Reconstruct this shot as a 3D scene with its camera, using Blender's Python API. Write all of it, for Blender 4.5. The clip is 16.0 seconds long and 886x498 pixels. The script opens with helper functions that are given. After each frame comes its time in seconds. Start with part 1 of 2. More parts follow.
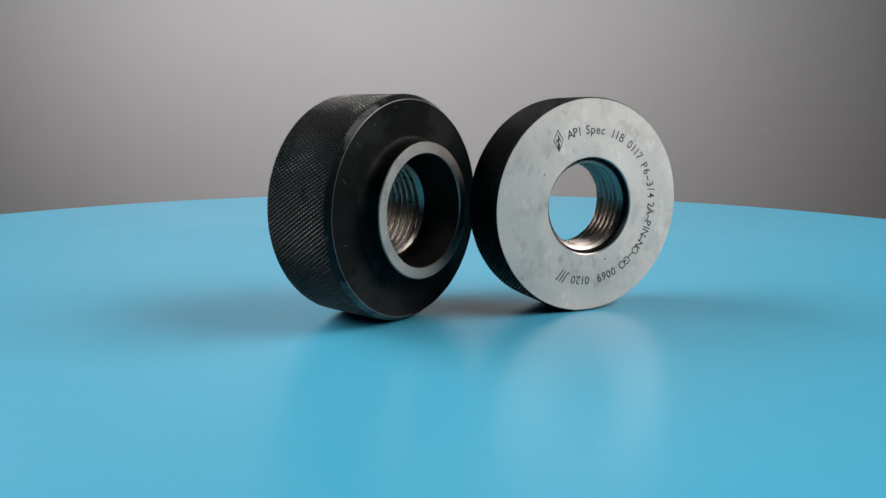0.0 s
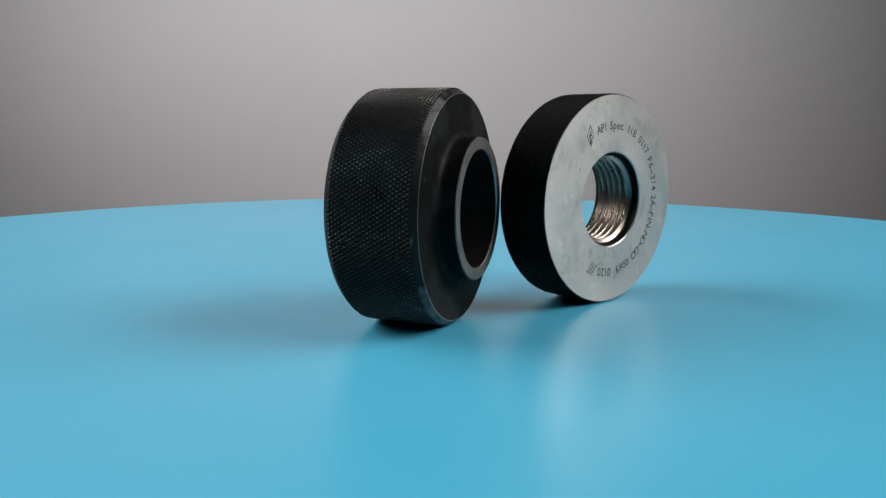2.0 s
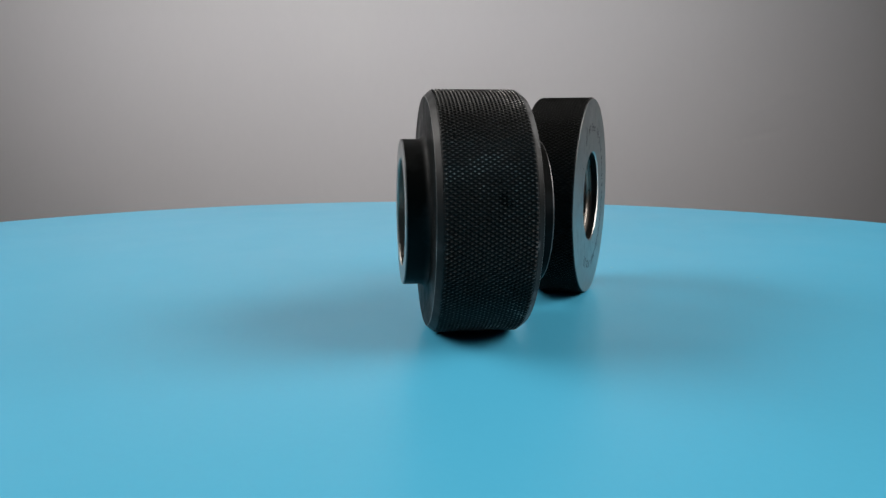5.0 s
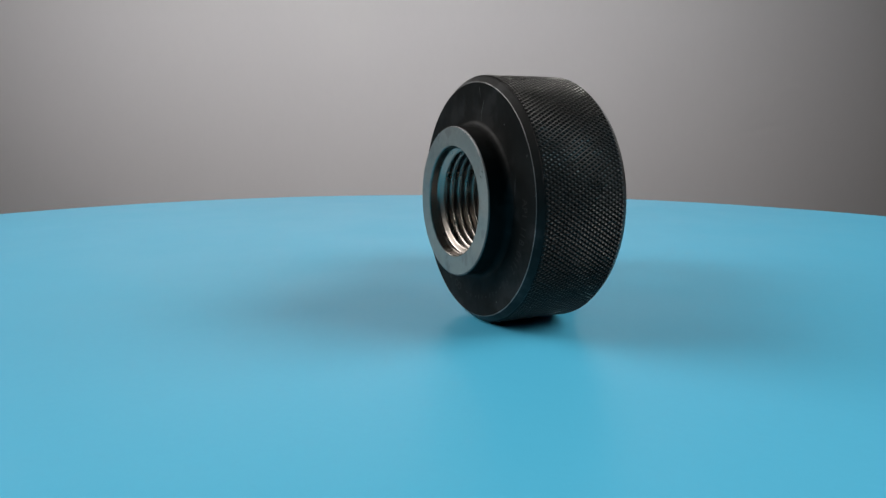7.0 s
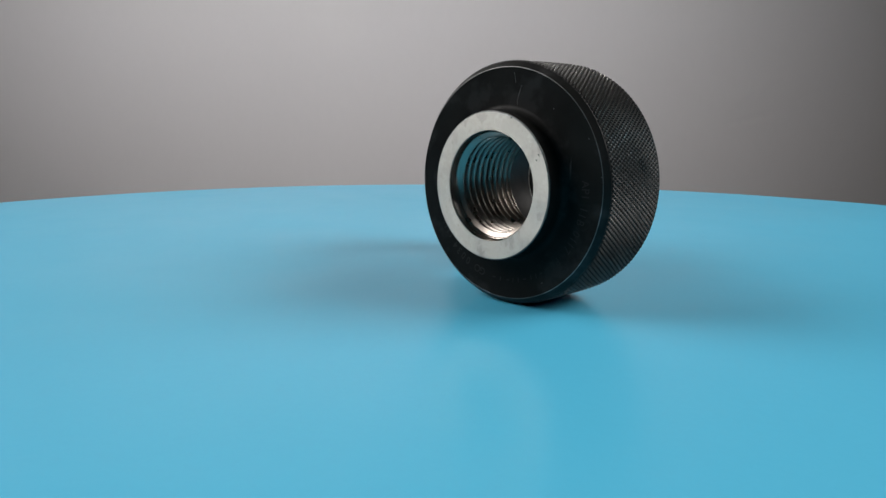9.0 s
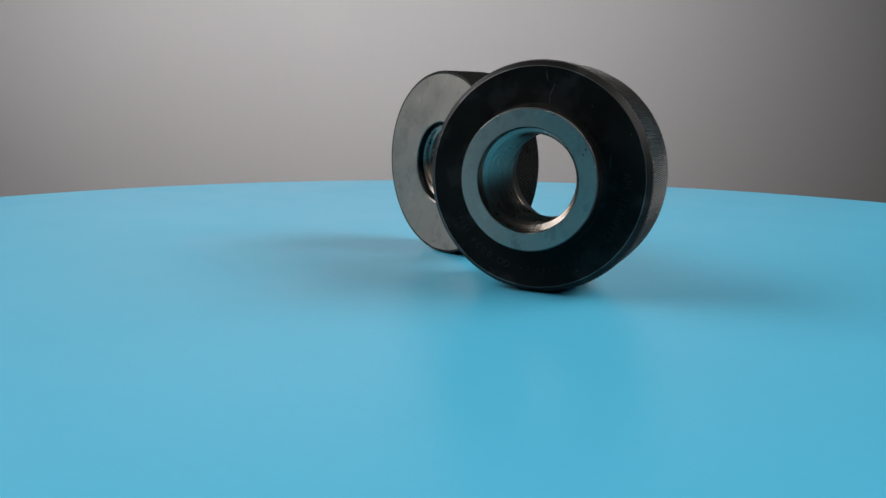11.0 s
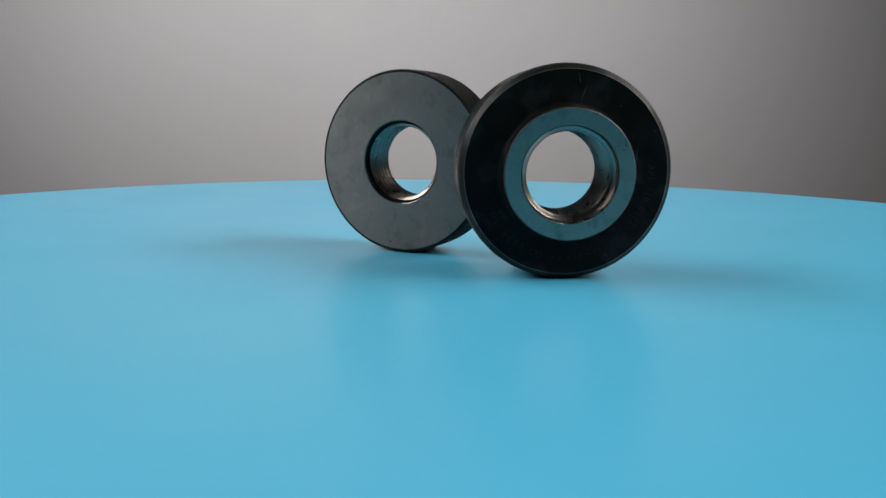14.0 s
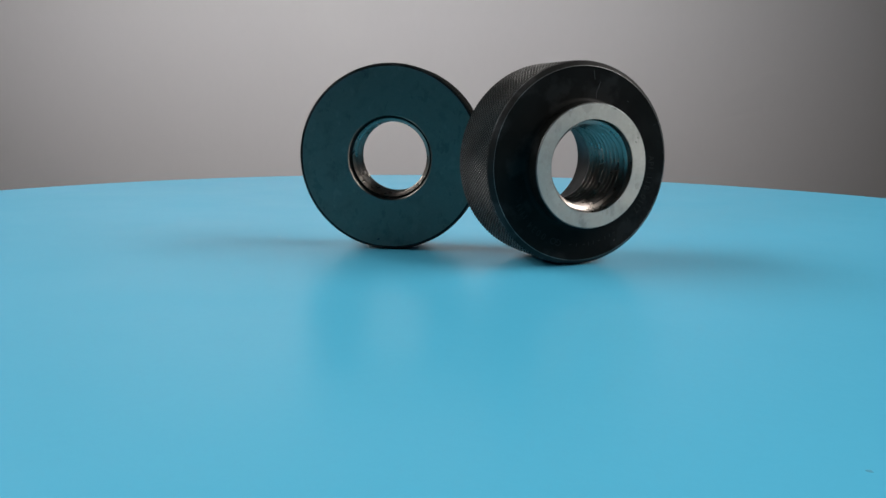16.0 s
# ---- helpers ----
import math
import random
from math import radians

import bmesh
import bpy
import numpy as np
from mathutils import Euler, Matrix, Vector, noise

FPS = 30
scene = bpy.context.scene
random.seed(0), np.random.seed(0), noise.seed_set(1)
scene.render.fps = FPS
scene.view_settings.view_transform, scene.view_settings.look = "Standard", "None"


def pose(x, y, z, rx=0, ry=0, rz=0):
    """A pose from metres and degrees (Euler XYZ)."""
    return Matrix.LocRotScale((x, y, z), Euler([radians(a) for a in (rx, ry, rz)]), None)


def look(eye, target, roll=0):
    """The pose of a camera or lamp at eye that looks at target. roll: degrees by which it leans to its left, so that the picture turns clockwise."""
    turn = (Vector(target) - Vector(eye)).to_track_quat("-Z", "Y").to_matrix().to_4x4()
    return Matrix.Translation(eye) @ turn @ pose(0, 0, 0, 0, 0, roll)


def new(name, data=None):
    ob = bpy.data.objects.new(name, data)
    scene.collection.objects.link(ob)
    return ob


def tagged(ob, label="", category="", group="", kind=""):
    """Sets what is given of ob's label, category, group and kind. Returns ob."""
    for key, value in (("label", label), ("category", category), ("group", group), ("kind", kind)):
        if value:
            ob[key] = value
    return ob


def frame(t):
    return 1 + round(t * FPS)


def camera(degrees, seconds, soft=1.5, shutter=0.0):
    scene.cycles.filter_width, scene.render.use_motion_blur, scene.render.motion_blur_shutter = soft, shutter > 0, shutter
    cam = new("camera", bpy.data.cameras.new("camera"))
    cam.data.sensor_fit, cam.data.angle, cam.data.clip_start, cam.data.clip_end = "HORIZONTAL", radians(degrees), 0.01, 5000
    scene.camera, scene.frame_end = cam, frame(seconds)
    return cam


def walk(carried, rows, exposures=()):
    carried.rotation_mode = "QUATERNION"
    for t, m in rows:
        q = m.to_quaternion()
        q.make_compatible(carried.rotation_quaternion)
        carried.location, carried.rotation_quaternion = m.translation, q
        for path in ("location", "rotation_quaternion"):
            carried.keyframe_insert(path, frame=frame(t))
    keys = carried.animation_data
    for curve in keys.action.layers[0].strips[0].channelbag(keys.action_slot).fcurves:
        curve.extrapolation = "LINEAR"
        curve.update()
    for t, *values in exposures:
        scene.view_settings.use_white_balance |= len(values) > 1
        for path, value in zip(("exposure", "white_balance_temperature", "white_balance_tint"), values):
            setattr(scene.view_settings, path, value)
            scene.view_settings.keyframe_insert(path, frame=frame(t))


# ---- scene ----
# A motorised blue turntable carries two thread ring gauges before a grey backdrop.
cam = camera(60.27, 16.0, soft=1.45)
walk(cam, [
    (0.0, look((0.00948, -0.23441, 0.05556), (0.00048, 0.01163, 0.01211), 0.28)),
    (0.5, look((0.00870, -0.23176, 0.05218), (0.00041, 0.01457, 0.01030), 0.36)),
    (1.0, look((0.00592, -0.22830, 0.05004), (-0.00126, 0.01811, 0.00847), 0.34)),
    (1.5, look((0.00514, -0.22849, 0.05210), (-0.00200, 0.01787, 0.01019), 0.31)),
    (2.0, look((0.00399, -0.22791, 0.05228), (-0.00287, 0.01861, 0.01123), 0.29)),
    (2.5, look((0.00514, -0.22697, 0.05244), (-0.00240, 0.01959, 0.01183), 0.26)),
    (3.0, look((0.00317, -0.22651, 0.05306), (-0.00397, 0.02013, 0.01284), 0.25)),
    (3.5, look((0.00172, -0.22474, 0.05376), (-0.00430, 0.02190, 0.01333), 0.25)),
    (4.0, look((0.00468, -0.22355, 0.05353), (-0.00303, 0.02313, 0.01368), 0.05)),
    (6.5, look((0.00222, -0.22171, 0.04970), (-0.00314, 0.02498, 0.00945), 0.23)),
    (7.0, look((0.00082, -0.21953, 0.04954), (-0.00454, 0.02702, 0.00853), 0.23)),
    (7.5, look((0.00255, -0.21840, 0.04891), (-0.00219, 0.02804, 0.00716), 0.16)),
    (8.0, look((0.00068, -0.21789, 0.04862), (-0.00182, 0.02849, 0.00630), 0.16)),
    (8.5, look((0.00095, -0.21811, 0.04781), (-0.00217, 0.02812, 0.00467), 0.19)),
    (9.0, look((-0.00051, -0.21824, 0.04780), (-0.00162, 0.02792, 0.00417), 0.21)),
    (11.5, look((-0.00324, -0.22186, 0.04819), (-0.00032, 0.02391, 0.00251), 0.42)),
    (12.0, look((-0.00334, -0.22422, 0.05123), (0.00024, 0.02143, 0.00493), 0.43)),
    (12.5, look((-0.00310, -0.22423, 0.05089), (-0.00035, 0.02149, 0.00491), 0.41)),
    (13.0, look((-0.00412, -0.22261, 0.04988), (-0.00160, 0.02320, 0.00440), 0.52)),
    (13.5, look((-0.00353, -0.22219, 0.05102), (-0.00252, 0.02356, 0.00511), 0.61)),
    (14.0, look((-0.00478, -0.22293, 0.04761), (-0.00407, 0.02300, 0.00271), 0.62)),
    (14.5, look((-0.00576, -0.22466, 0.04472), (-0.00555, 0.02128, -0.00011), 0.55)),
    (15.0, look((-0.00660, -0.22572, 0.04698), (-0.00585, 0.02009, 0.00139), 0.69)),
    (15.5, look((-0.00860, -0.22511, 0.04613), (-0.00660, 0.02078, 0.00102), 0.79)),
    (16.0, look((-0.01160, -0.22577, 0.04702), (-0.00929, 0.01996, 0.00107), 0.71)),
])

# turn of the turntable, seconds and degrees, anticlockwise from above
TURN = [
    (0.0, 0.00), (0.5, 4.03), (1.0, 8.25), (1.5, 12.57), (2.0, 17.04), (2.5, 21.60), (3.0, 26.36), (3.5, 31.13),
    (4.0, 35.70), (4.5, 40.25), (5.0, 44.78), (5.5, 49.31), (6.0, 53.86), (6.5, 58.42), (7.0, 63.01), (7.5, 67.56),
    (8.0, 72.23), (8.5, 76.87), (9.0, 81.57), (9.5, 86.25), (10.0, 90.91), (10.5, 95.57), (11.0, 100.22), (11.5, 104.88),
    (12.0, 109.55), (12.5, 114.30), (13.0, 119.09), (13.5, 123.78), (14.0, 128.42), (14.5, 132.94), (15.0, 137.33), (15.5, 141.67),
    (16.0, 145.99),
]
TABLE_R = 0.3078
WALL_Y = 0.75

# ---- light: two soft boxes beside the table, one lamp on the backdrop, a dim room ----
world = bpy.data.worlds.new("room_air")
scene.world = world
world.use_nodes = True
world.node_tree.nodes["Background"].inputs[0].default_value = (0.5, 0.5, 0.52, 1)
world.node_tree.nodes["Background"].inputs[1].default_value = 0.02


def soft_box(name, eye, target, size, size_y, watts, colour, spread=180):
    data = bpy.data.lights.new(name, "AREA")
    data.shape, data.size, data.size_y = "RECTANGLE", size, size_y
    data.energy, data.color, data.spread = watts, colour, radians(spread)
    ob = new(name, data)
    ob.matrix_world = look(eye, target)
    return ob


soft_box("soft_box_east", (0.87, -0.05, 0.69), (0.0, -0.02, 0.0), 0.90, 0.58, 4.15, (1.0, 0.955, 0.92), 92)
soft_box("soft_box_west", (-0.87, 0.14, 0.69), (0.0, 0.0, 0.0), 1.05, 0.58, 4.5, (1.0, 0.965, 0.94), 96)
soft_box("backdrop_lamp", (-0.155, -0.02, 0.66), (-0.14, WALL_Y, 0.19), 0.87, 0.28, 1.60, (1.0, 0.966, 0.980), 59)


# ---- materials ----
def material(name, colour, roughness, metallic=0.0, specular=0.5):
    m = bpy.data.materials.new(name)
    m.use_nodes = True
    b = m.node_tree.nodes["Principled BSDF"]
    b.inputs["Base Color"].default_value = (*colour, 1)
    b.inputs["Roughness"].default_value = roughness
    b.inputs["Metallic"].default_value = metallic
    b.inputs["Specular IOR Level"].default_value = specular
    return m, m.node_tree, b


def noise_of(tree, scale, detail=4.0, rough=0.55, stretch=None, coords="Object"):
    tc = tree.nodes.new("ShaderNodeTexCoord")
    n = tree.nodes.new("ShaderNodeTexNoise")
    n.inputs["Scale"].default_value = scale
    n.inputs["Detail"].default_value = detail
    n.inputs["Roughness"].default_value = rough
    out = tc.outputs[coords]
    if stretch:
        mp = tree.nodes.new("ShaderNodeMapping")
        mp.inputs["Scale"].default_value = stretch
        tree.links.new(out, mp.inputs["Vector"])
        out = mp.outputs["Vector"]
    tree.links.new(out, n.inputs["Vector"])
    return n.outputs["Fac"]


def ramp(tree, fac, stops):
    r = tree.nodes.new("ShaderNodeValToRGB")
    while len(r.color_ramp.elements) < len(stops):
        r.color_ramp.elements.new(0.5)
    for e, (at, c) in zip(r.color_ramp.elements, stops):
        e.position = at
        e.color = (*c, 1) if isinstance(c, tuple) else (c, c, c, 1)
    tree.links.new(fac, r.inputs["Fac"])
    return r.outputs["Color"]


def mix(tree, a, b, fac=0.5, how="MULTIPLY"):
    x = tree.nodes.new("ShaderNodeMix")
    x.data_type, x.blend_type = "RGBA", how
    for value, socket in ((fac, x.inputs["Factor"]), (a, x.inputs[6]), (b, x.inputs[7])):
        if isinstance(value, bpy.types.NodeSocket):
            tree.links.new(value, socket)
        elif isinstance(value, tuple):
            socket.default_value = (*value, 1)
        else:
            socket.default_value = value
    return x.outputs[2]


def bump(tree, b, height, strength, distance):
    n = tree.nodes.new("ShaderNodeBump")
    n.inputs["Strength"].default_value = strength
    n.inputs["Distance"].default_value = distance
    tree.links.new(height, n.inputs["Height"])
    tree.links.new(n.outputs["Normal"], b.inputs["Normal"])


def table_paint():
    m, t, b = material("blue_table_lacquer", (0.075, 0.42, 0.62), 0.36)
    cloud = ramp(t, noise_of(t, 7.0, 3), [(0.3, (0.067, 0.404, 0.605)), (0.7, (0.075, 0.422, 0.635))])
    fine = noise_of(t, 420.0, 2)
    t.links.new(cloud, b.inputs["Base Color"])
    t.links.new(ramp(t, noise_of(t, 18.0, 5), [(0.3, 0.28), (0.7, 0.34)]), b.inputs["Roughness"])
    bump(t, b, fine, 0.05, 0.0004)
    return m


def wall_paint():
    m, t, b = material("grey_backdrop_paper", (0.40, 0.39, 0.385), 0.75, specular=0.25)
    blotch = ramp(t, noise_of(t, 2.6, 4), [(0.3, (0.383, 0.378, 0.378)), (0.7, (0.405, 0.40, 0.40))])
    weave = ramp(t, noise_of(t, 60.0, 3, stretch=(2, 1, 1)), [(0.3, 0.985), (0.7, 1.0)])
    t.links.new(mix(t, blotch, weave, 1.0), b.inputs["Base Color"])
    bump(t, b, noise_of(t, 9.0, 5), 0.12, 0.004)
    return m


def plain_paint(name, colour):
    m, t, b = material(name, colour, 0.8, specular=0.2)
    c = tuple(v * 0.92 for v in colour)
    t.links.new(ramp(t, noise_of(t, 5.0, 4), [(0.3, c), (0.7, colour)]), b.inputs["Base Color"])
    bump(t, b, noise_of(t, 80.0, 3), 0.1, 0.002)
    return m


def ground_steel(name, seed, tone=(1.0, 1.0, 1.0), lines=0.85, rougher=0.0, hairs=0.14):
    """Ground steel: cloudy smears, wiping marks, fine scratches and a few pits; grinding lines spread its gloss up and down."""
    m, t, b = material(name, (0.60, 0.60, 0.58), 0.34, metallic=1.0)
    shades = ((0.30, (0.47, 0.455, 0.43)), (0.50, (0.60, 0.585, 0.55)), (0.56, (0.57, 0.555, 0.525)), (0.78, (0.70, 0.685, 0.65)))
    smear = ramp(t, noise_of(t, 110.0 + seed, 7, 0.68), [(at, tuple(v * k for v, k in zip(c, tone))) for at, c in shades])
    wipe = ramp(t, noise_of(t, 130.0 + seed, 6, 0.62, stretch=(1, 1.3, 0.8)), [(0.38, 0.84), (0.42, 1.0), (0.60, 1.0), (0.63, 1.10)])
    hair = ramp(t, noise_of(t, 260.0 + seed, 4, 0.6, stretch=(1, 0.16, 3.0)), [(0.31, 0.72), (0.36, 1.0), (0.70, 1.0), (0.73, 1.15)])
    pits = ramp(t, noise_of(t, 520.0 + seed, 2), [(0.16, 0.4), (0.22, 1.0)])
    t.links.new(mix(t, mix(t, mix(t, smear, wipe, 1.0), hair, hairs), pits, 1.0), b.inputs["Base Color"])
    t.links.new(ramp(t, noise_of(t, 160.0, 6, 0.65), [(0.3, 0.34 + rougher), (0.7, 0.47 + rougher)]), b.inputs["Roughness"])
    bump(t, b, noise_of(t, 900.0, 3, stretch=(1, 0.25, 1)), 0.04, 0.0002)
    b.inputs["Anisotropic"].default_value = lines
    up = t.nodes.new("ShaderNodeCombineXYZ")
    up.inputs[2].default_value = 1
    turn = t.nodes.new("ShaderNodeVectorTransform")
    turn.vector_type, turn.convert_from, turn.convert_to = "VECTOR", "OBJECT", "WORLD"
    t.links.new(up.outputs[0], turn.inputs[0])
    t.links.new(turn.outputs[0], b.inputs["Tangent"])
    return m


def thread_steel():
    m, t, b = material("bright_thread_steel", (0.62, 0.56, 0.50), 0.2, metallic=1.0)
    t.links.new(ramp(t, noise_of(t, 240.0, 4, stretch=(1, 0.15, 0.15)), [(0.3, (0.21, 0.19, 0.17)), (0.7, (0.35, 0.315, 0.288))]), b.inputs["Base Color"])
    t.links.new(ramp(t, noise_of(t, 300.0, 4), [(0.3, 0.24), (0.7, 0.38)]), b.inputs["Roughness"])
    return m


def black_oxide(name, base, rough, wear, gloss, patch=0.24):
    m, t, b = material(name, base, rough, metallic=0.0, specular=gloss)
    cloud = ramp(t, noise_of(t, 90.0, 5, 0.6), [(0.3, tuple(v * 0.7 for v in base)), (0.7, tuple(v * 1.35 for v in base))])
    nicks = ramp(t, noise_of(t, 330.0, 5, 0.7), [(0.70, 0.0), (0.76, 1.0)])
    lines = ramp(t, noise_of(t, 120.0, 6, 0.6, stretch=(1, 3.5, 0.35)), [(0.69, 0.0), (0.73, 0.7)])
    smudge = ramp(t, noise_of(t, 62.0, 5, 0.55), [(0.52, 0.0), (0.59, patch)])
    scratch = mix(t, mix(t, nicks, lines, 1.0, "LIGHTEN"), smudge, 1.0, "LIGHTEN")
    t.links.new(mix(t, cloud, (wear, wear, wear * 1.02), scratch, "MIX"), b.inputs["Base Color"])
    t.links.new(ramp(t, noise_of(t, 140.0, 6, 0.65), [(0.3, rough - 0.12), (0.7, rough + 0.14)]), b.inputs["Roughness"])
    bump(t, b, noise_of(t, 700.0, 3), 0.05, 0.0002)
    return m


def knurl_black(name, radius, tips, gloss):
    """Black oxide whose diamond tips are rubbed to bare steel."""
    m, t, b = material(name, (0.0045, 0.0048, 0.0048), 0.24, specular=gloss)
    tc = t.nodes.new("ShaderNodeTexCoord")
    shift = t.nodes.new("ShaderNodeMapping")
    shift.inputs["Location"].default_value = (0, 0, -radius)
    shift.inputs["Scale"].default_value = (0, 1, 1)
    t.links.new(tc.outputs["Object"], shift.inputs["Vector"])
    far = t.nodes.new("ShaderNodeVectorMath")
    far.operation = "LENGTH"
    t.links.new(shift.outputs["Vector"], far.inputs[0])
    tip = t.nodes.new("ShaderNodeMapRange")
    tip.inputs["From Min"].default_value = radius - 0.00014
    tip.inputs["From Max"].default_value = radius - 0.00002
    t.links.new(far.outputs["Value"], tip.inputs["Value"])
    patchy = ramp(t, noise_of(t, 95.0, 6, 0.75), [(0.40, 0.06), (0.57, 0.22), (0.67, 1.0)])
    rub = mix(t, tip.outputs["Result"], patchy, 1.0)
    t.links.new(mix(t, (0.0085, 0.0088, 0.0084), (tips, tips, tips * 0.96), rub, "MIX"), b.inputs["Base Color"])
    t.links.new(ramp(t, rub, [(0.04, 0.0), (0.30, 0.92)]), b.inputs["Metallic"])
    t.links.new(ramp(t, noise_of(t, 210.0, 4), [(0.3, 0.26), (0.7, 0.46)]), b.inputs["Roughness"])
    return m


M_TABLE = table_paint()
M_WALL = wall_paint()
M_ROOM = plain_paint("grey_room_paint", (0.36, 0.355, 0.345))
M_FLOOR = plain_paint("dark_floor_paint", (0.12, 0.12, 0.125))
M_CEIL = plain_paint("grey_ceiling_paint", (0.22, 0.22, 0.22))
M_BASE = plain_paint("dark_base_paint", (0.06, 0.06, 0.065))
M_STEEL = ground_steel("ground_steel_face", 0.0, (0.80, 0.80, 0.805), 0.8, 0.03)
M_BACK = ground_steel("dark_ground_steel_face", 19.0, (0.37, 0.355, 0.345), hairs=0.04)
M_LIP = ground_steel("ground_steel_lip", 37.0, (0.65, 0.635, 0.615))
M_LIP_DULL = ground_steel("dull_steel_lip", 61.0, (0.74, 0.725, 0.71), 0.4, 0.06)
M_BORE = black_oxide("dark_bore_steel", (0.006, 0.006, 0.006), 0.42, 0.03, 0.14)
M_THREAD = thread_steel()
M_BLACK = black_oxide("black_oxide_steel", (0.0068, 0.0072, 0.0069), 0.46, 0.045, 0.055)
M_KNURL = knurl_black("black_oxide_knurl", 0.0303, 0.03, 0.03)
M_DRUM = knurl_black("black_oxide_drum", 0.03045, 0.72, 0.14)
M_CHAMFER_WORN = black_oxide("worn_black_chamfer", (0.0085, 0.0088, 0.0085), 0.42, 0.26, 0.14, 0.42)
M_CHAMFER = black_oxide("black_oxide_chamfer", (0.0095, 0.0098, 0.0094), 0.44, 0.08, 0.14)
M_WORN = black_oxide("worn_black_edge", (0.060, 0.061, 0.061), 0.34, 0.45, 0.45)
M_INK = material("engraved_dark_marks", (0.055, 0.056, 0.058), 0.7, specular=0.25)[0]
M_FAINT = material("engraved_faint_marks", (0.015, 0.015, 0.0145), 0.5, specular=0.1)[0]
MARKS_A = (217.1, 219.6, 222.1, 225.1, 227.6, 230.1, 185.0, 187.5, 190.0, 193.0)
M_NICK = material("bright_nick", (0.5, 0.49, 0.47), 0.4, metallic=0.3)[0]
M_SCRATCH = material("pale_scratch", (0.055, 0.057, 0.056), 0.45, specular=0.3)[0]
M_SPECK_PALE = material("pale_speck", (0.34, 0.55, 0.66), 0.7)[0]
M_SPECK_DARK = material("dark_speck", (0.055, 0.28, 0.42), 0.7)[0]


# ---- building helpers ----
def mesh_of(name, verts, faces, mat, smooth=False):
    me = bpy.data.meshes.new(name)
    me.from_pydata([tuple(v) for v in verts], [], faces)
    me.materials.append(mat)
    if smooth:
        me.polygons.foreach_set("use_smooth", [True] * len(me.polygons))
    me.update()
    return me


def part(name, bm, mat, parent, label=""):
    """Links a bmesh, or a mesh that is ready, as one object under a thing or part."""
    if isinstance(bm, bpy.types.Mesh):
        me = bm
    else:
        bmesh.ops.recalc_face_normals(bm, faces=bm.faces)
        me = bpy.data.meshes.new(name)
        bm.to_mesh(me)
        bm.free()
        me.materials.append(mat)
    ob = new(name, me)
    ob.parent = parent
    return tagged(ob, label)


def box_bm(x0, x1, y0, y1, z0, z1, bevel=0.0):
    bm = bmesh.new()
    bmesh.ops.create_cube(bm, size=1)
    for v in bm.verts:
        v.co = Vector(((x0 + x1) / 2 + v.co.x * (x1 - x0), (y0 + y1) / 2 + v.co.y * (y1 - y0), (z0 + z1) / 2 + v.co.z * (z1 - z0)))
    if bevel:
        bmesh.ops.bevel(bm, geom=bm.edges[:], offset=bevel, segments=2, affect="EDGES")
    return bm


def lathe(name, profile, radius, mat, n=256, smooth=True, sharp=28):
    """A surface turned round the ring's axis: profile of (along the axis, from the axis), axis along x at the height radius."""
    verts, faces = [], []
    for a, r in profile:
        for i in range(n):
            w = 2 * math.pi * i / n
            verts.append((a, r * math.sin(w), radius + r * math.cos(w)))
    for k in range(len(profile) - 1):
        for i in range(n):
            j = (i + 1) % n
            faces.append((k * n + i, k * n + j, (k + 1) * n + j, (k + 1) * n + i))
    me = mesh_of(name, verts, faces, mat, smooth)
    bm = bmesh.new()
    bm.from_mesh(me)
    bmesh.ops.recalc_face_normals(bm, faces=bm.faces)
    for e in bm.edges:
        e.smooth = not (len(e.link_faces) == 2 and e.calc_face_angle(0) > radians(sharp))
    bm.to_mesh(me)
    bm.free()
    return me


def arc(cx, cr, rad, a0, a1, n=6):
    return [(cx + rad * math.cos(radians(a0 + (a1 - a0) * i / n)), cr + rad * math.sin(radians(a0 + (a1 - a0) * i / n))) for i in range(n + 1)]


def knurl(name, x0, x1, radius, depth, mats, teeth, pitch, slope):
    """Diamond knurling: two families of crossing helical grooves with blunt tips between them. A cone of the given slope cuts both ends,
    so that the tips run out in points on it; mats: the knurling, the cut ends."""
    over = depth * 1.05 / slope
    fine = 8
    rows = max(4, round((x1 - x0 + 2 * over) / (pitch / fine)))
    cols = teeth * fine
    verts, faces, cut = [], [], []
    rng = np.random.RandomState(teeth + rows)
    worn = rng.rand(rows + 1, cols)
    dull = rng.rand(rows // 4 + 2, cols // 4 + 1)
    for k in range(rows + 1):
        x = x0 - over + (x1 - x0 + 2 * over) * k / rows
        v = x / pitch
        cone = radius - slope * max(0.0, x0 - x, x - x1)
        for i in range(cols):
            u = i / fine
            p, q = (u + v) % 1, (u - v) % 1
            h = min(1 - abs(2 * p - 1), 1 - abs(2 * q - 1))
            h = min(h / (0.78 + 0.14 * dull[k // 4, i // 4]), 1)
            r = radius - depth * (1 - h) - 0.000014 * worn[k, i]
            cut.append(r > cone)
            r = min(r, cone)
            w = 2 * math.pi * i / cols
            verts.append((x, r * math.sin(w), radius + r * math.cos(w)))
    for k in range(rows):
        for i in range(cols):
            j = (i + 1) % cols
            faces.append((k * cols + i, (k + 1) * cols + i, (k + 1) * cols + j, k * cols + j))
    me = mesh_of(name, verts, faces, mats[0])
    me.materials.append(mats[1])
    me.polygons.foreach_set("material_index", [int(sum(cut[i] for i in f) > 2) for f in faces])
    return me


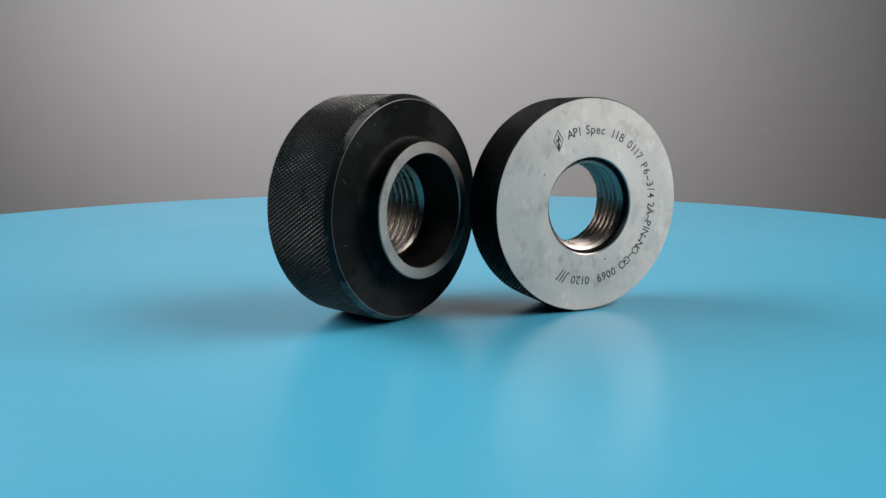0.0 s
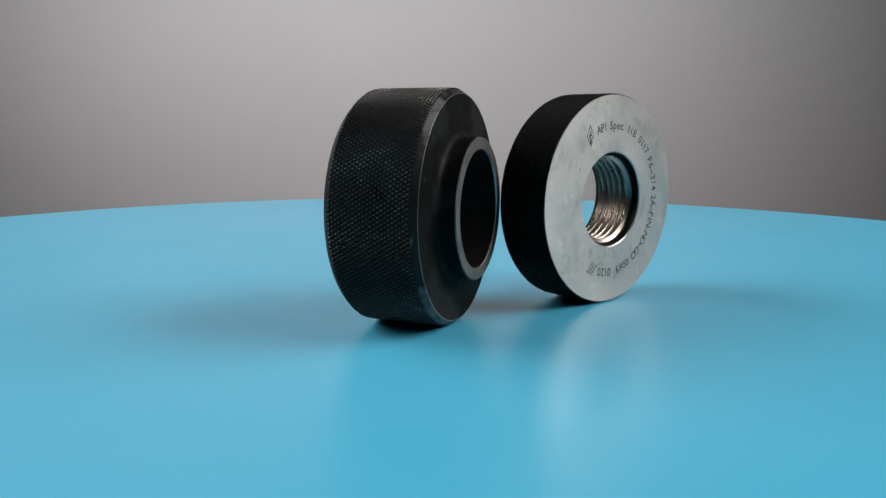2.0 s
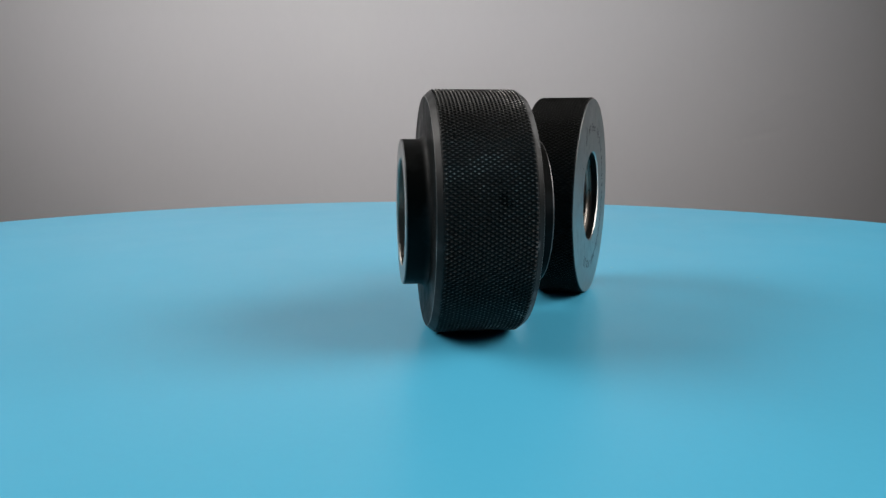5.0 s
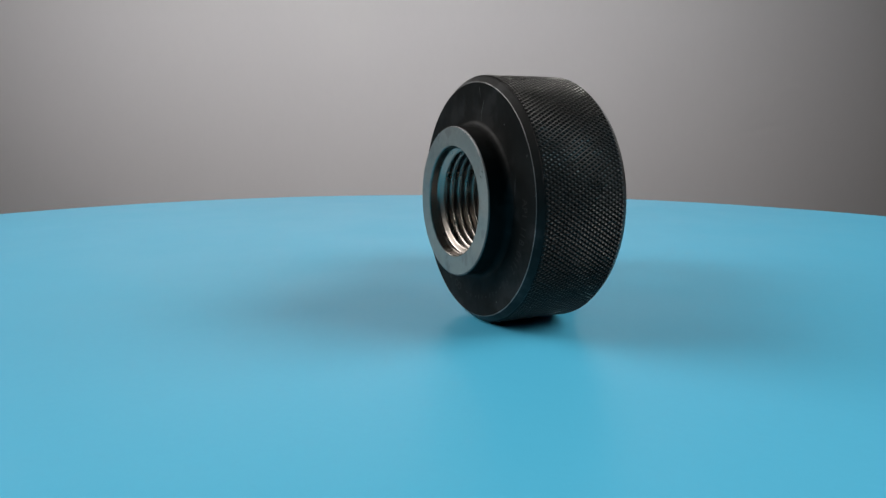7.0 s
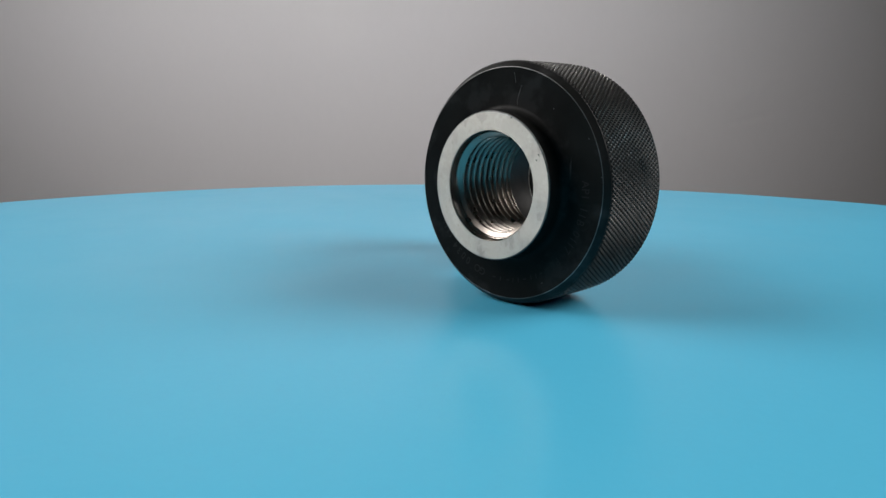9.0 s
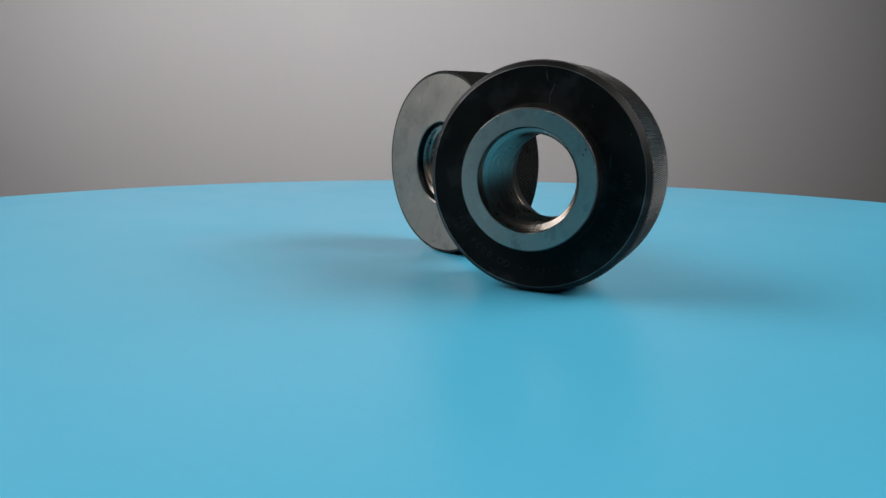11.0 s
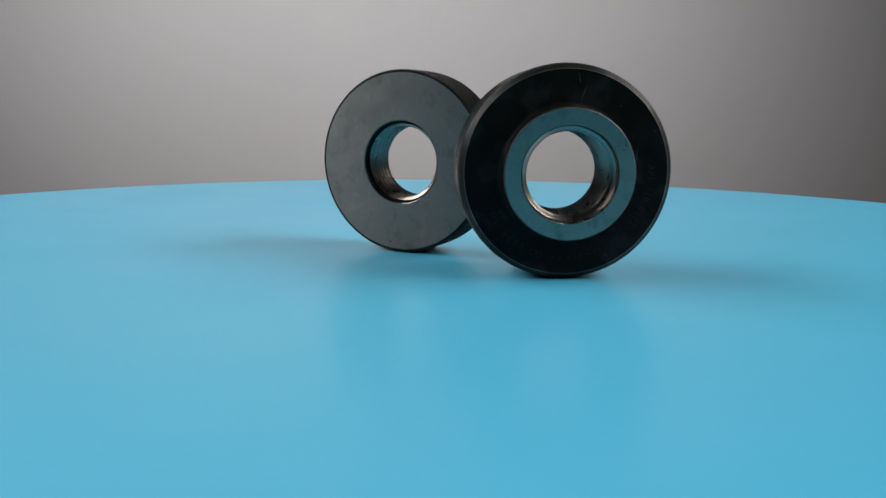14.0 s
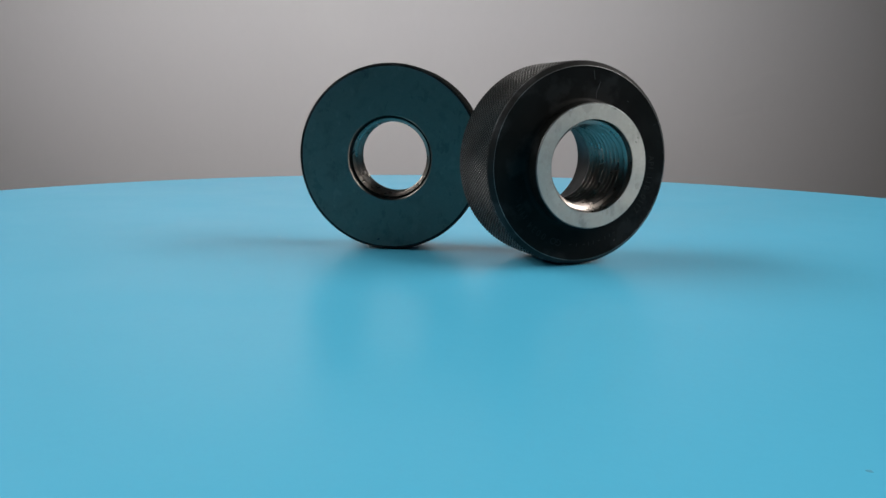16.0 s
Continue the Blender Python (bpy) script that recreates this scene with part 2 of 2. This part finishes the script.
def thread(name, x0, x1, minor, depth, pitch, radius, mat, cuts, n=128):
    """An internal helical thread between x0 and x1; cuts: (x, slope, r, plain length) of countersinks that open the ends."""
    rows = round((x1 - x0) / (pitch / 14))
    verts, faces = [], []
    for k in range(rows + 1):
        x = x0 + (x1 - x0) * k / rows
        for i in range(n):
            p = (x / pitch - i / n) % 1
            t = 1 - abs(2 * p - 1)
            t = min(max((t - 0.14) / 0.66, 0), 1)
            r = minor + depth * t
            for cx, slope, cr, plain in cuts:
                r = max(r, cr - slope * max(0, abs(x - cx) - plain))
            w = 2 * math.pi * i / n
            verts.append((x, r * math.sin(w), radius + r * math.cos(w)))
    for k in range(rows):
        for i in range(n):
            j = (i + 1) % n
            faces.append((k * n + i, k * n + j, (k + 1) * n + j, (k + 1) * n + i))
    me = mesh_of(name, verts, faces, mat, True)
    return me


GLYPHS = {}


def glyph(ch, mat):
    """The flat outline of one character of the built-in font, as vertices, faces and its width, 1 high."""
    if ch not in GLYPHS:
        cu = bpy.data.curves.new("glyph", "FONT")
        cu.body, cu.size, cu.offset, cu.resolution_u = ch, 1.0, 0.010, 3
        ob = new("glyph", cu)
        me = bpy.data.meshes.new_from_object(ob.evaluated_get(bpy.context.evaluated_depsgraph_get()))
        vs = [v.co.copy() for v in me.vertices]
        fs = [tuple(p.vertices) for p in me.polygons]
        bpy.data.objects.remove(ob)
        bpy.data.meshes.remove(me)
        bpy.data.curves.remove(cu)
        x0, x1 = min(v.x for v in vs), max(v.x for v in vs)
        GLYPHS[ch] = ([(v.x - (x0 + x1) / 2, v.y - 0.35) for v in vs], fs, x1 - x0)
    return GLYPHS[ch]


def on_face(side, face_x, ang, r, dx, dy, radius):
    """A point of a ring's face: dx along the writing, dy outwards, at the clockwise angle ang as its reader sees it."""
    s, c = math.sin(radians(ang)), math.cos(radians(ang))
    y = (r + dy) * s + dx * c
    z = (r + dy) * c - dx * s
    return (face_x, side * y, radius + z)


def engraved(word, a0, a1, r, height, side, face_x, radius, mat, parent, squeeze=0.92):
    verts, faces = [], []
    lift = side * 0.00002
    sizes = [0.46 if ch == "-" else max(glyph(ch, mat)[2] * squeeze, 0.26) for ch in word]
    places = [sum(sizes[:k]) + sizes[k] / 2 + 0.24 * k for k in range(len(word))]
    for k, ch in enumerate(word):
        ang = a0 + (a1 - a0) * (places[k] - places[0]) / max(places[-1] - places[0], 0.01)
        vs, fs, broad = glyph(ch, mat)
        base = len(verts)
        wide = 0.46 / broad if ch == "-" else squeeze
        verts += [on_face(side, face_x + lift, ang, r, x * height * 1.36 * wide, y * height * 1.36, radius) for x, y in vs]
        faces += [tuple(base + i for i in f) for f in fs]
    return part("engraved_word", mesh_of("engraved_word", verts, faces, mat), mat, parent)


def engraved_bars(bars, side, face_x, radius, mat, parent, name="engraved_mark"):
    """Plain strokes: (angle, radius, width, height, lean)."""
    if name in ("pit", "nick", "scratch") and len(bars) > 1:
        return [engraved_bars([b], side, face_x, radius, mat, parent, name) for b in bars]
    verts, faces = [], []
    for ang, r, w, h, lean in bars:
        base = len(verts)
        for dx, dy in ((-w / 2 - lean, -h / 2), (w / 2 - lean, -h / 2), (w / 2 + lean, h / 2), (-w / 2 + lean, h / 2)):
            verts.append(on_face(side, face_x + side * 0.00002, ang, r, dx, dy, radius))
        faces.append((base, base + 1, base + 2, base + 3))
    return part(name, mesh_of(name, verts, faces, mat), mat, parent)


def engraved_strokes(strokes, ang, r, turn, side, face_x, radius, mat, parent, name):
    """Straight strokes (x0, y0, x1, y1, width) in a frame of their own, turned clockwise on the face."""
    verts, faces = [], []
    c, s = math.cos(radians(turn)), math.sin(radians(turn))
    for x0, y0, x1, y1, w in strokes:
        n = math.hypot(x1 - x0, y1 - y0)
        ax, ay = (x1 - x0) / n * w / 2, (y1 - y0) / n * w / 2
        base = len(verts)
        for x, y in ((x0 - ax + ay, y0 - ay - ax), (x0 - ax - ay, y0 - ay + ax), (x1 + ax - ay, y1 + ay + ax), (x1 + ax + ay, y1 + ay - ax)):
            verts.append(on_face(side, face_x + side * (0.00002 + 0.000001 * (base // 4)), ang, r, x * c + y * s, y * c - x * s, radius))
        faces.append((base, base + 1, base + 2, base + 3))
    return part(name, mesh_of(name, verts, faces, mat), mat, parent)


# ---- the setting ----
def setting(name, bm, mat, label):
    bmesh.ops.recalc_face_normals(bm, faces=bm.faces)
    me = bpy.data.meshes.new(name)
    bm.to_mesh(me)
    bm.free()
    me.materials.append(mat)
    return tagged(new(name, me), label, "room", kind="structure")


def backdrop_wall():
    """A grey wall of paper with a few soft creases pressed into it."""
    n, m = 220, 140
    x0, x1, z0, z1 = -1.9, 1.9, -0.75, 1.7
    # creases: start, end (x, z), depth, width
    creases = [((0.345, 0.034), (0.405, 0.050), -0.00050, 0.0040), ((0.355, 0.056), (0.395, 0.088), 0.00055, 0.0050),
               ((0.470, 0.020), (0.530, 0.085), -0.00022, 0.0060), ((0.395, 0.088), (0.425, 0.096), 0.00042, 0.0050)]
    verts, faces = [], []
    xs = [x0 + (0.15 - x0) * i / 30 for i in range(30)] + [0.15 + 0.5 * i / 160 for i in range(160)] + [0.65 + (x1 - 0.65) * i / 30 for i in range(31)]
    zs = [z0 + (-0.1 - z0) * i / 20 for i in range(20)] + [-0.1 + 0.35 * i / 110 for i in range(110)] + [0.25 + (z1 - 0.25) * i / 20 for i in range(21)]
    for z in zs:
        for x in xs:
            d = 0.0
            for (ax, az), (bx, bz), depth, width in creases:
                ux, uz = bx - ax, bz - az
                t = min(max(((x - ax) * ux + (z - az) * uz) / (ux * ux + uz * uz), 0), 1)
                e = math.hypot(x - ax - ux * t, z - az - uz * t)
                d += depth * math.exp(-(e / width) ** 2) * math.sin(math.pi * min(max(t, 0.08), 0.92))
            verts.append((x, WALL_Y - d, z))
    w = len(xs)
    for k in range(len(zs) - 1):
        for i in range(w - 1):
            faces.append((k * w + i, k * w + i + 1, (k + 1) * w + i + 1, (k + 1) * w + i))
    front = mesh_of("wall_north", verts, faces, M_WALL, True)
    bm = box_bm(x0, x1, WALL_Y + 0.003, WALL_Y + 0.12, z0, z1)
    bm.from_mesh(front)
    bpy.data.meshes.remove(front)
    for f in bm.faces:
        f.smooth = len(f.verts) == 4 and f.calc_area() < 0.05
    me = bpy.data.meshes.new("wall_north")
    bm.to_mesh(me)
    bm.free()
    me.materials.append(M_WALL)
    tagged(new("wall_north", me), "plain grey backdrop wall with faint soft creases", "wall", kind="structure")


backdrop_wall()
setting("floor", box_bm(-1.9, 1.9, -2.3, 0.87, -0.85, -0.75), M_FLOOR, "plain dark floor below the turntable")
setting("ceiling", box_bm(-1.9, 1.9, -2.3, 0.87, 1.7, 1.8), M_CEIL, "plain grey ceiling over the turntable")
setting("wall_east", box_bm(1.9, 2.0, -2.3, 0.87, -0.85, 1.8), M_ROOM, "plain grey side wall of the room")
setting("wall_west", box_bm(-2.0, -1.9, -2.3, 0.87, -0.85, 1.8), M_ROOM, "plain grey side wall of the room")
setting("wall_south", box_bm(-2.0, 2.0, -2.4, -2.3, -0.85, 1.8), M_ROOM, "plain grey rear wall of the room")


# ---- the turntable ----
def disc_bm(profile, n):
    """A turned solid about z: profile of (radius, height) from the axis below to the axis above."""
    bm = bmesh.new()
    rings = []
    for r, z in profile:
        if r == 0:
            rings.append([bm.verts.new((0, 0, z))])
        else:
            rings.append([bm.verts.new((r * math.cos(2 * math.pi * i / n), r * math.sin(2 * math.pi * i / n), z)) for i in range(n)])
    for a, b in zip(rings, rings[1:]):
        for i in range(n):
            j = (i + 1) % n
            loop = [a[i % len(a)], a[j % len(a)], b[j % len(b)], b[i % len(b)]]
            seen = [v for k, v in enumerate(loop) if v not in loop[:k]]
            if len(seen) > 2:
                bm.faces.new(seen)
    return bm


def build_turntable():
    table = tagged(new("turntable"), "round turntable with a smooth light blue top", "turntable")
    table.location = (0, 0, -0.75)
    h = 0.75
    part("base", disc_bm([(0, 0), (0.20, 0), (0.205, 0.006), (0.20, 0.02), (0.05, 0.035), (0.045, 0.05), (0.045, h - 0.05), (0.12, h - 0.034), (0.12, h - 0.0245), (0, h - 0.0245)], 64), M_BASE, table, "dark pedestal under the turning top")
    R = TABLE_R
    top = part("top", disc_bm([(0, h - 0.024), (R - 0.004, h - 0.024), (R, h - 0.020), (R, h - 0.003), (R - 0.0009, h - 0.0009), (R - 0.003, h), (0, h)], 360), M_TABLE, table, "light blue lacquered round top")
    # specks of dust and small chips that ride on the top
    for x, y, s, mat in ((0.0830, -0.0008, 0.0006, M_SPECK_PALE), (0.1041, -0.0462, 0.0004, M_SPECK_PALE), (-0.1122, 0.0833, 0.0004, M_SPECK_DARK)):
        bm = bmesh.new()
        bmesh.ops.create_icosphere(bm, subdivisions=2, radius=1)
        for v in bm.verts:
            v.co = Vector((x + v.co.x * s * 1.3, y + v.co.y * s, h + v.co.z * s * 0.18)) + Vector((noise.noise(v.co * 2), noise.noise(v.co * 3), 0)) * s * 0.4
        part("speck", bm, mat, top)
    return table, top


turntable, turntable_top = build_turntable()


# ---- the two ring gauges ----
def no_go_gauge():
    """A thin ring, ground faces, knurled rim, threaded bore."""
    R, half, bore = 0.0303, 0.00809, 0.0136
    g = tagged(new("thread_ring_gauge"), "thin steel ring gauge with black knurled rim standing on blue turntable", "ring gauge", group="ring gauges")
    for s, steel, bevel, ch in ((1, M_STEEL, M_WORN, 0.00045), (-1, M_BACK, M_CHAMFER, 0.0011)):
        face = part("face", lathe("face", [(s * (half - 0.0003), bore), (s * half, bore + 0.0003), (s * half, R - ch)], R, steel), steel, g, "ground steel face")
        part("edge", lathe("edge", [(s * half, R - ch), (s * (half - 0.0001), R - 0.00036), (s * (half - 0.0004), R - 0.00032)], R, bevel), bevel, g, "dark worn chamfer")
        if s > 0:
            for word, a0, a1 in (("API", -20.5, -12.0), ("Spec", -4.7, 9.2), ("11B", 18.8, 27.8), ("0117", 36.8, 50.0), ("P6-3/4", 59.0, 83.8), ("2A-PIN-NO-GO", 91.5, 146.0), ("0069", 155.5, 169.2), ("0120", 180.6, 193.4)):
                engraved(word, a0, a1, 0.0214, 0.0025, 1, half, R, M_INK, face)
            engraved_bars([(-59.1, 0.01791, 0.0007, 0.00035, 0.0002), (159.5, 0.01661, 0.0006, 0.00035, 0.0002), (-131.3, 0.02876, 0.0004, 0.00035, 0.0002)], 1, half, R, M_INK, face, "pit")
            engraved_bars([(8.7, 0.01850, 0.00016, 0.003, 0.0), (69.1, 0.02709, 0.00016, 0.0012, 0.0), (3.0, 0.0160, 0.0005, 0.0003, 0.0001), (-6.5, 0.0172, 0.00016, 0.0016, 0.0003), (14.0, 0.0245, 0.0004, 0.0003, 0.0001), (-14.0, 0.0279, 0.0007, 0.00022, 0.0002), (31.0, 0.0171, 0.0004, 0.0003, 0.0)], 1, half, R, M_NICK, face, "scratch")
            # the diamond mark and the slanting strokes
            hw, hh, w = 0.00150, 0.00285, 0.00024
            engraved_strokes([(-hw, 0, 0, hh, w), (0, hh, hw, 0, w), (hw, 0, 0, -hh, w), (0, -hh, -hw, 0, w), (-0.0001, -0.0005, 0.0001, 0.0014, 0.00034),
                              (-0.0008, -0.0004, 0.0003, 0.0007, 0.00026), (0.0002, 0.0004, 0.0008, -0.0004, 0.00026), (-0.0007, 0.0002, 0.0006, 0.0002, 0.0002),
                              (0.0, -0.0020, 0.0, -0.0011, 0.0007)], -31.4, 0.0215, 25, 1, half, R, M_INK, face, "engraved_diamond")
            engraved_strokes([(-0.0013, -0.0016, -0.0006, 0.0016, 0.00036), (-0.0003, -0.0016, 0.0004, 0.0016, 0.00036), (0.0007, -0.0016, 0.0014, 0.0016, 0.00036),
                              (0.0014, 0.0016, 0.0018, 0.0014, 0.0003), (-0.0017, -0.0014, -0.0013, -0.0016, 0.0003)], 203.6, 0.0212, 4, 1, half, R, M_INK, face, "engraved_mark")
        else:
            engraved_bars([(188.0, 0.0272, 0.0007, 0.0005, 0.0001)], -1, half * -1, R, M_INK, face, "pit")
    part("knurled_rim", knurl("knurled_rim", -half + 0.0006, half - 0.0006, R, 0.00030, (M_KNURL, M_CHAMFER), 174, 0.0018, 0.8), M_KNURL, g, "black diamond knurling")
    for s in (1, -1):
        part("relief", lathe("relief", [(s * (half - 0.0003), bore), (s * (half - 0.0018), bore - 0.0001), (s * (half - 0.0020), bore - 0.0008)], R, M_BLACK), M_BLACK, g, "dark recess at the mouth of the bore")
    part("thread", thread("thread", -half + 0.0020, half - 0.0020, 0.0117, 0.0014, 0.00212, R, M_THREAD, [(-half + 0.0020, 1.3, bore - 0.0008, 0), (half - 0.0020, 1.3, bore - 0.0008, 0)]), M_THREAD, g, "bright steel internal thread")
    return g


def go_gauge():
    """A thick knurled drum with a raised ground lip round the bore at each end."""
    R, half = 0.03045, 0.01195
    lip, lip_a, lip_b = 0.0182, 0.01708, 0.01771
    bore_a, bore_b = 0.0151, 0.0134
    bevel_x = 0.00145
    g = tagged(new("thread_ring_gauge"), "thick black knurled ring gauge with bright steel lips on blue turntable", "ring gauge", group="ring gauges")
    for s, end, bore, fil, steel, bevel, ch in ((1, lip_a, bore_a, 0.0017, M_LIP_DULL, M_CHAMFER_WORN, 0.00145), (-1, lip_b, bore_b, 0.0016, M_LIP, M_CHAMFER, 0.00175)):
        cove = [(s * a, r) for a, r in arc(half + fil, lip + fil, fil, 180, 270, 8)]
        flank = part("flank", lathe("flank", [(s * half, R - ch - 0.00012)] + cove + [(s * (end - 0.0003), lip)], R, M_BLACK), M_BLACK, g, "blackened steel end with a rounded step to the lip")
        part("chamfer", lathe("chamfer", [(s * (half - bevel_x), R - 0.00048), (s * (half - bevel_x + 0.0001), R - 0.00049), (s * (half - 0.00008), R - ch + 0.00008)], R, bevel), bevel, g, "blackened chamfer")
        part("edge", lathe("edge", [(s * (half - 0.00008), R - ch + 0.00008), (s * (half - 0.00002), R - ch), (s * half, R - ch - 0.00012)], R, M_WORN), M_WORN, g, "bright worn edge")
        part("lip_edge", lathe("lip_edge", [(s * (end - 0.0003), lip), (s * (end - 0.0001), lip - 0.00008), (s * end, lip - 0.0003)], R, M_WORN), M_WORN, g, "worn edge of the lip")
        lip_face = part("lip_face", lathe("lip_face", [(s * end, lip - 0.0003), (s * end, bore + 0.00015), (s * (end - 0.0004), bore)], R, steel), steel, g, "ground steel lip")
        faint_marks = [(a, 0.0243, 0.00035, 0.0019, 0.0001 * (a % 3)) for a in MARKS_A]
        if s > 0:
            engraved_bars(faint_marks, 1, half, R, M_FAINT, flank)
            engraved_bars([(-31.0, 0.0262, 0.0005, 0.0003, 0.0001), (-48.0, 0.0268, 0.00014, 0.0012, 0.0003), (-12.0, 0.0275, 0.0003, 0.0003, 0.0), (-70.0, 0.0262, 0.00013, 0.0016, 0.0004),
                           (95.0, 0.0268, 0.0004, 0.00022, 0.0), (-105.0, 0.0255, 0.00013, 0.0014, 0.0002)], 1, half, R, M_SCRATCH, flank, "scratch")
        if s < 0:
            engraved_bars([(10.5, 0.0228, 0.00014, 0.0036, 0.00035), (6.0, 0.0262, 0.00013, 0.0024, -0.0004), (10.2, 0.0203, 0.00013, 0.0013, -0.0001), (38.0, 0.0236, 0.0003, 0.00025, 0.0), (64.0, 0.0272, 0.0003, 0.00022, 0.0), (83.0, 0.0284, 0.0003, 0.00022, 0.0), (152.0, 0.0262, 0.0005, 0.0002, 0.0001)], -1, -half, R, M_SCRATCH, flank, "scratch")
            engraved_bars([(21.8, 0.01775, 0.0005, 0.0003, 0.0001), (61.4, 0.01692, 0.0005, 0.0003, 0.0001), (64.1, 0.01583, 0.0005, 0.0003, 0.0001)], -1, -end, R, M_INK, lip_face, "pit")
            engraved_bars([(16.4, 0.01790, 0.0008, 0.00022, 0.0001), (76.9, 0.01790, 0.0005, 0.00022, 0.0001), (-26.9, 0.01790, 0.0006, 0.00022, 0.0001)], -1, -end - 0.00001, R, M_NICK, lip_face, "nick")
            for word, a0, a1 in (("API", 86.0, 93.0), ("11B", 100.0, 107.8), ("0117", 114.6, 126.0), ("P6-", 136.0, 144.5), ("GO", 197.0, 201.5), ("0034", 210.0, 224.0)):
                engraved(word, a0, a1, 0.0241, 0.0021, -1, -half, R, M_FAINT, flank)
            engraved_bars([(a, 0.0240, 0.0009, 0.0003, 0.0) for a in (150, 163, 176, 187)] + [(a, 0.0240, 0.0003, 0.0011, 0.0001) for a in (154, 158, 168, 172, 182)] + [(a, 0.0236, 0.0003, 0.0018, 0.0) for a in (231.0, 234.5, 238.0, 241.0)], -1, -half, R, M_FAINT, flank)
    part("knurled_drum", knurl("knurled_drum", -half + bevel_x + 0.00056, half - bevel_x - 0.00056, R, 0.00046, (M_DRUM, M_CHAMFER_WORN), 174, 0.0018, 0.85), M_DRUM, g, "black diamond knurling")
    # smooth counterbore from one end, thread from the other
    step = 0.0056
    part("counterbore", lathe("counterbore", [(lip_a - 0.0004, bore_a), (step + 0.002, bore_a - 0.0002), (step, bore_a - 0.0012), (step - 0.0002, 0.0132)], R, M_BORE, n=128), M_BORE, g, "smooth dark counterbore")
    part("thread", thread("thread", -lip_b + 0.0004, step, 0.0117, 0.0014, 0.00212, R, M_THREAD, [(-lip_b + 0.0004, 1.5, bore_b - 0.0001, 0.0018), (step, 1.2, 0.0132, 0)]), M_THREAD, g, "bright steel internal thread")
    return g


no_go = no_go_gauge()
go = go_gauge()


# ---- what moves ----
def riding(x, y, azimuth):
    rows = []
    for t, turn in TURN:
        c, s = math.cos(radians(turn)), math.sin(radians(turn))
        rows.append((t, pose(x * c - y * s, x * s + y * c, 0, 0, 0, azimuth + turn)))
    return rows


def motions():
    walk(turntable_top, [(t, pose(0, 0, 0, 0, 0, turn)) for t, turn in TURN])
    walk(go, riding(-0.01621, -0.02492, -36.03))
    walk(no_go, riding(0.03942, -0.01207, -63.35))


motions()
